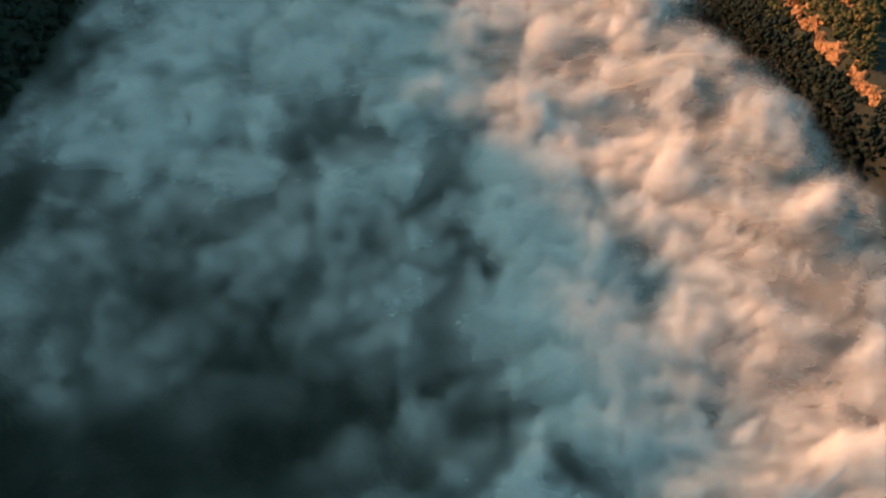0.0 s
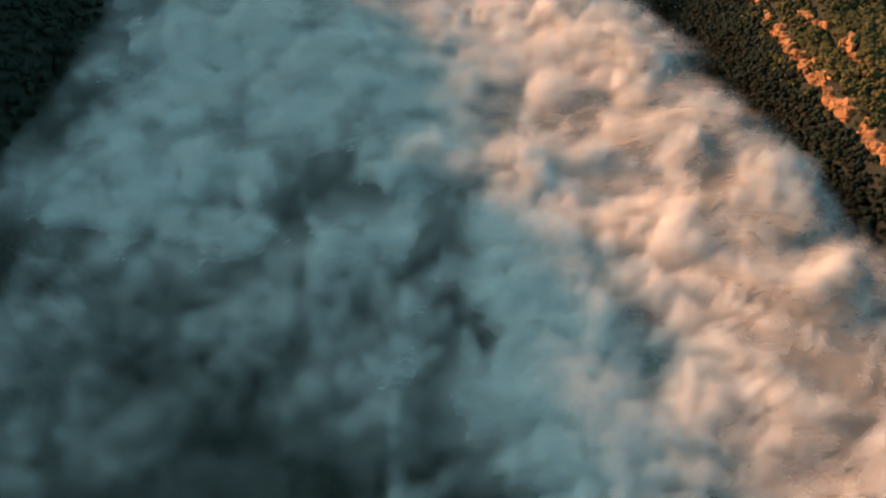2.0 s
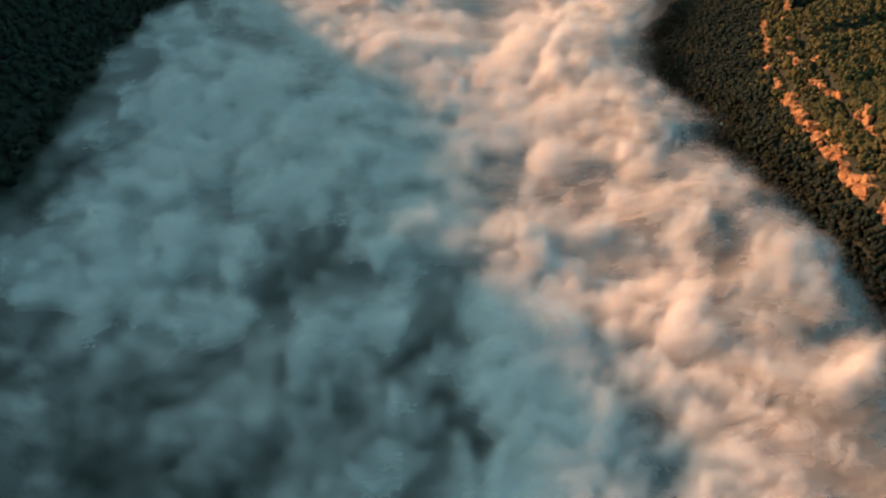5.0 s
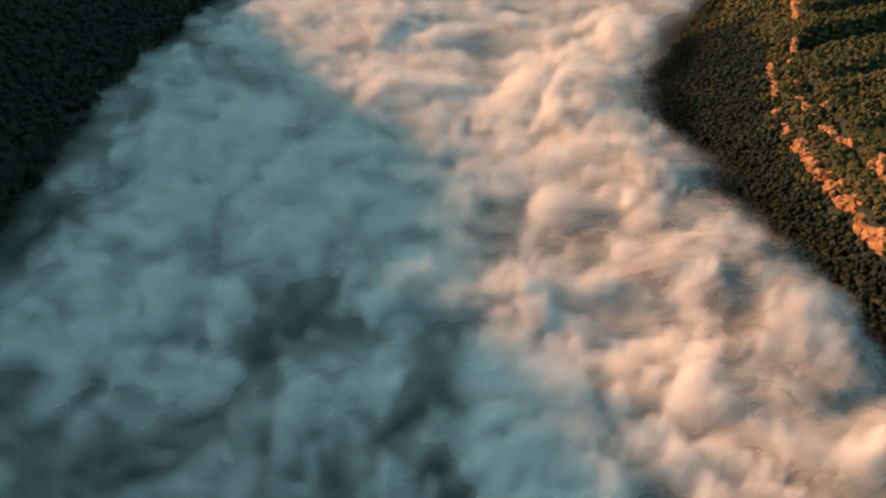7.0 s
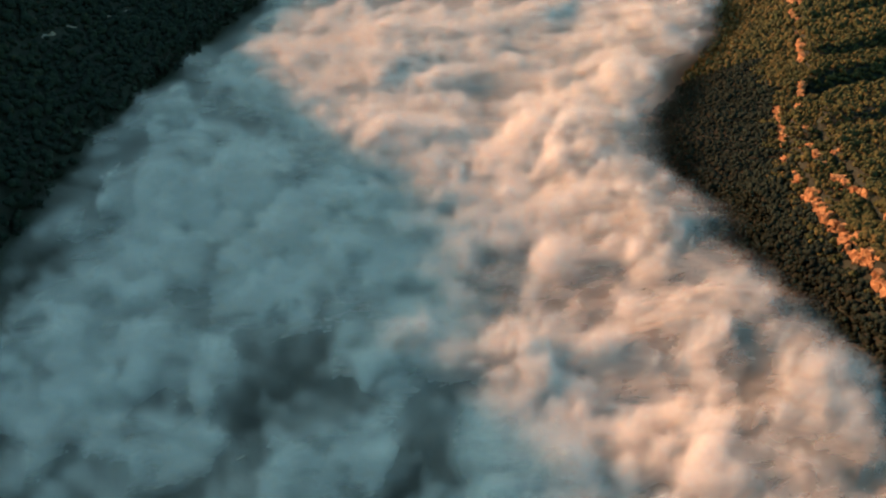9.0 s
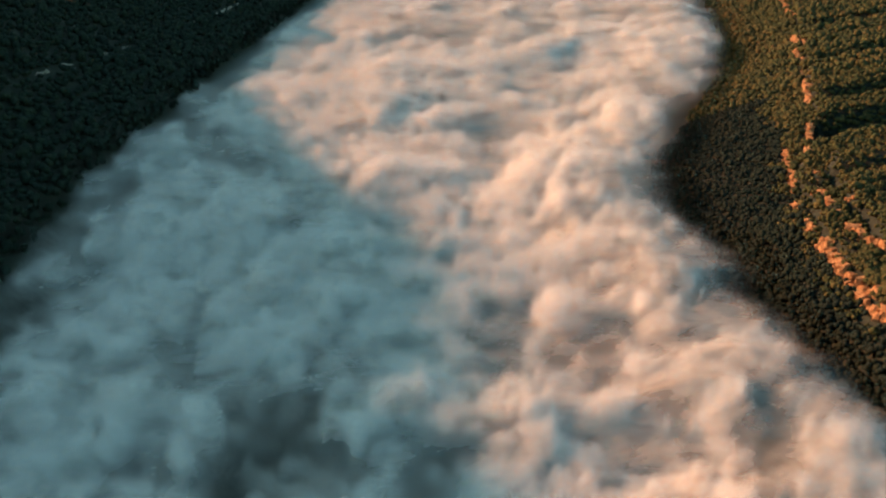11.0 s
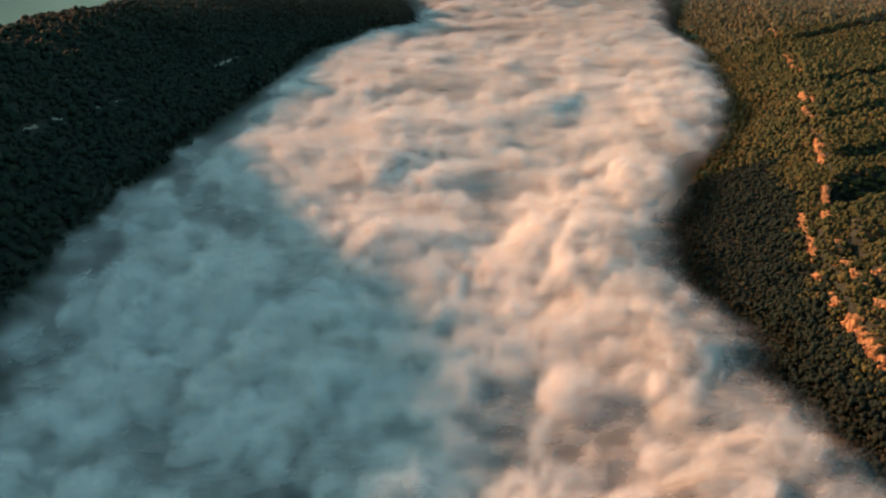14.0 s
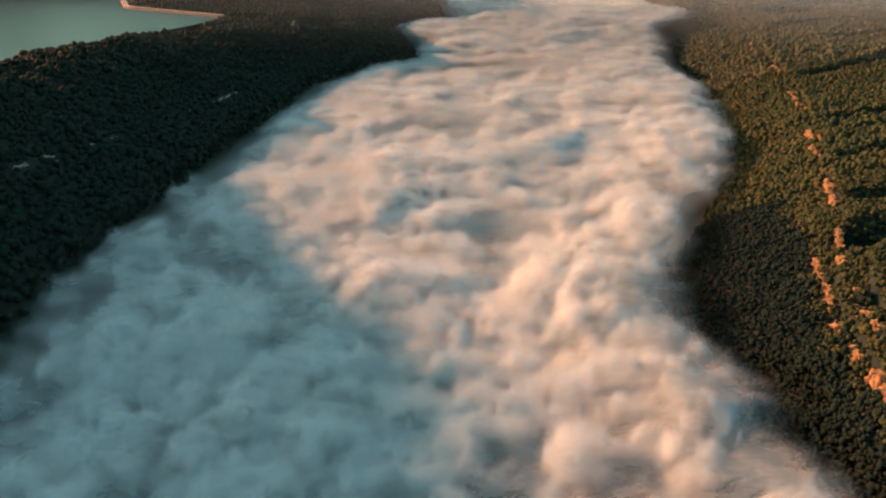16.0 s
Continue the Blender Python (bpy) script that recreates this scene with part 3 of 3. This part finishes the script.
RIDGE_ROCKS = ((-532, 2166, 10), (-521, 2194, 7), (-513, 2258, 9), (-543, 2143, 6), (-490, 2368, 7), (-567, 2030, 7), (-670, 1738, 7), (-600, 1706, 6), (-606, 1673, 5), (-605, 1624, 7), (-617, 1498, 7), (-607, 1495, 5), (-616, 1410, 9), (-561, 3222, 14), (-683, 1678, 5))
for x, y, size in RIDGE_ROCKS:
    rock_outcrop(x - 2, y - size * 1.6, x + 2, y + size * 1.6, size * 0.7, PALE_ROCK, "small pale rock outcrop in shaded woods on the ridge", "pale outcrops on the ridge")
for x, y in ((1770, 3948), (1830, 3952), (1686, 4480)):
    rock_outcrop(x - 30, y, x + 30, y + 8, 7, SANDSTONE, "far bare sandstone ledge among plateau woods", "bare ledges on the plateau")

# ---- forest ----
ICO = bmesh.new()
bmesh.ops.create_icosphere(ICO, subdivisions=1, radius=1)
ICO_V = np.array([v.co[:] for v in ICO.verts])
ICO_F = np.array([[v.index for v in f.verts] for f in ICO.faces])
ICO.free()


def crown_shape(clumps, seed, spread=0.62):
    """A crown of ragged leaf clumps, about 1 in radius, its foot at z = 0."""
    r = np.random.RandomState(seed)
    verts, faces = [], []
    for k in range(clumps):
        ang = k * 2.4 + r.uniform(-0.5, 0.5)
        out = 0 if k == 0 else spread * r.uniform(0.75, 1.15)
        size = (0.62 if clumps > 2 else 0.85) * r.uniform(0.75, 1.15)
        centre = np.array([out * math.cos(ang), out * math.sin(ang), 1.0 - 0.4 * out + r.uniform(-0.22, 0.22)])
        v = ICO_V * (size * r.uniform(0.75, 1.22, (len(ICO_V), 1))) * np.array([1, 1, 0.85])
        faces.append(ICO_F + len(ICO_V) * k)
        verts.append(v + centre)
    return np.concatenate(verts), np.concatenate(faces)


def wooded(x, y):
    """Where trees grow: on slopes over the fog, clear of the rock and the water."""
    z = ground_z(x, y)
    ok = z > -38
    rim = curve_at(RIM, y)
    for x0, y0, x1, y1, high in RIM_ROCKS:
        dx, dy = x1 - x0, y1 - y0
        s = np.clip(((x - x0) * dx + (y - y0) * dy) / (dx * dx + dy * dy), 0, 1)
        gap_x, gap_y = x - x0 - s * dx, y - y0 - s * dy
        near = np.hypot(gap_x, gap_y)
        ok &= ~((near < 2.4) | ((gap_x < 0) & (near < 4.5)))
    for x0, y0, size in RIDGE_ROCKS:
        ok &= ~((np.abs(y - y0) < size * 1.9) & (x > x0 - 5) & (x < x0 + 16))
    wet = (x < -880) & (z < 112) & (y < 4700)
    return ok & ~wet


def scatter(x0, x1, y0, y1, step, seed, keep):
    r = np.random.RandomState(seed)
    gx, gy = np.meshgrid(np.arange(x0, x1, step), np.arange(y0, y1, step))
    gx = gx + r.uniform(-0.46, 0.46, gx.shape) * step + (np.arange(gx.shape[0]) % 2)[:, None] * step * 0.5
    gy = gy + r.uniform(-0.46, 0.46, gy.shape) * step
    gx, gy = gx.ravel(), gy.ravel()
    m = keep(gx, gy)
    gx, gy = gx[m], gy[m]
    m = wooded(gx, gy) & (r.rand(len(gx)) > 0.04)
    return gx[m], gy[m]


def forest(name, xs, ys, radius, clumps, seed, label, sink=0.0, leaf=LEAVES):
    r = np.random.RandomState(seed)
    shapes = [crown_shape(clumps, seed * 10 + k) for k in range(12)]
    nv, nf = len(shapes[0][0]), len(shapes[0][1])
    pick = r.randint(12, size=len(xs))
    base = np.stack([s[0] for s in shapes])[pick]
    faces = shapes[0][1][None] + (np.arange(len(xs)) * nv)[:, None, None]
    a = r.uniform(0, 2 * np.pi, len(xs))
    size = radius * np.clip(r.normal(1.0, 0.2, len(xs)), 0.6, 1.6) * (1 + 0.25 * gradient_noise(xs / 60, ys / 60, seed))
    c, s_ = np.cos(a)[:, None], np.sin(a)[:, None]
    out = np.empty_like(base)
    out[..., 0] = (base[..., 0] * c - base[..., 1] * s_) * size[:, None] + xs[:, None]
    out[..., 1] = (base[..., 0] * s_ + base[..., 1] * c) * size[:, None] + ys[:, None]
    tall = size * r.uniform(0.95, 1.5, len(xs))
    out[..., 2] = base[..., 2] * tall[:, None] + (ground_z(xs, ys) + r.uniform(1.0, 3.5, len(xs)) - sink)[:, None]
    ob = new(name, mesh_from(name, out.reshape(-1, 3), faces.reshape(-1, 3), leaf, smooth=True))
    return tagged(ob, label, "forest", kind="stuff")


def near_stretch(x, y):
    rim = curve_at(RIM, y)
    return (y > 735) & (y < 850) & (x > rim + 4) & (x < rim + 95)


xs, ys = scatter(290, 1100, 540, 1500, 6.1, 1, lambda x, y: (x < 0.52 * y + 80) & (x > curve_at(EAST_FOOT, y) - 14) & ~near_stretch(x, y))
# trees low on the slope take the foliage with shade in its colour
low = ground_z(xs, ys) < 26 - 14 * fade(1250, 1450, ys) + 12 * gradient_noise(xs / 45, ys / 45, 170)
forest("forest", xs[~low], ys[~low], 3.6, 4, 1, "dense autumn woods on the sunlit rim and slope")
forest("forest", xs[low], ys[low], 3.7, 3, 8, "dark woods low on the slope beside the fog, shade in their colour", leaf=SHADED_LEAVES)
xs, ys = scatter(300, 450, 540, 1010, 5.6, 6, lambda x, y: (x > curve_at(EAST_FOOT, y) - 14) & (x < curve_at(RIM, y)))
forest("forest", xs, ys, 3.8, 3, 6, "steep dark woods below the rim beside the fog, shade in their colour", leaf=SHADED_LEAVES)
xs, ys = scatter(400, 1900, 1500, 2700, 8.2, 2, lambda x, y: (x < 0.52 * y + 80) & (x > curve_at(EAST_FOOT, y) - 14))
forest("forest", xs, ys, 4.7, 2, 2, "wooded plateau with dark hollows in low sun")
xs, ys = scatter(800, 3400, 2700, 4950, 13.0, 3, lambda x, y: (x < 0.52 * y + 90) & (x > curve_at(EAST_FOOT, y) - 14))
forest("forest", xs, ys, 8.0, 1, 3, "far olive woods on the plateau, paled for haze", sink=3, leaf=HAZED_LEAVES)
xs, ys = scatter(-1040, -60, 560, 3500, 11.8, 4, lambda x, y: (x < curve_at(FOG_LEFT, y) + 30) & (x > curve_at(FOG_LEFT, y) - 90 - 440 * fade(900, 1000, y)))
forest("forest", xs, ys, 6.0, 2, 4, "dark woods on the steep shaded ridge, shade in their colour", sink=2, leaf=SHADED_LEAVES)
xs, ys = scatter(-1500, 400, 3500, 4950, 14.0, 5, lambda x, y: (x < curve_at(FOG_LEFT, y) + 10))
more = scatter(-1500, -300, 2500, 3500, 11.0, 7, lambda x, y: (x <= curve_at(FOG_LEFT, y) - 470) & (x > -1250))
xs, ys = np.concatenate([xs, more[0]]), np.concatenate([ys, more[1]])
forest("forest", xs, ys, 8.0, 1, 5, "far dark woods beyond the dam, shade in their colour", sink=3, leaf=SHADED_LEAVES)

xs, ys = scatter(300, 900, -700, 540, 26.0, 11, lambda x, y: x > curve_at(FOG_RIGHT, y) - 30)
more = scatter(-900, -380, -700, 560, 26.0, 12, lambda x, y: x < curve_at(FOG_LEFT, y) + 30)
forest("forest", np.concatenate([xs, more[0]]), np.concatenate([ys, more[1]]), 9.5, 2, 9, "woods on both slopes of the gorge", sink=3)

# single trees on the stretch of rim that lies nearest


def tree_mould(seed):
    """A broadleaf tree: tapered trunk, limbs, and a crown of leaf clumps."""
    r = np.random.RandomState(seed)
    tree = tagged(new("tree"), "broadleaf tree in olive autumn leaf on the rim", "tree", "trees on the rim")
    bm = bmesh.new()
    bmesh.ops.create_cone(bm, cap_ends=True, segments=7, radius1=0.32, radius2=0.12, depth=6.5, matrix=Matrix.Translation((0, 0, 2.65)))
    trunk = part("trunk", bm, BARK, tree)
    for k in range(3):
        a = k * 2.1 + r.uniform(-0.4, 0.4)
        bm = bmesh.new()
        m = Matrix.Translation((0, 0, 3.6 + 0.5 * k)) @ Euler((0, radians(48), a)).to_matrix().to_4x4() @ Matrix.Translation((0, 0, 1.3))
        bmesh.ops.create_cone(bm, cap_ends=True, segments=5, radius1=0.13, radius2=0.05, depth=2.8, matrix=m)
        part("limb", bm, BARK, trunk)
    v, f = crown_shape(9, seed, 0.68)
    v = v * np.array([4.4, 4.4, 4.6]) + np.array([0, 0, 1.6])
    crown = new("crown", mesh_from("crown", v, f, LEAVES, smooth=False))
    crown.parent = tree
    return tree


moulds = [tree_mould(200 + k) for k in range(6)]
xs, ys = scatter(400, 520, 730, 860, 6.2, 9, near_stretch)
for i, (x, y) in enumerate(zip(xs, ys)):
    z = float(ground_z(x, y))
    size = rng.uniform(0.8, 1.25)
    m = pose(x, y, z, 0, 0, rng.uniform(0, 360))
    tree = moulds[i] if i < 6 else copy_thing(moulds[i % 6], m)
    tree.matrix_basis = m @ Matrix.Diagonal((size, size, size * rng.uniform(0.9, 1.15), 1))
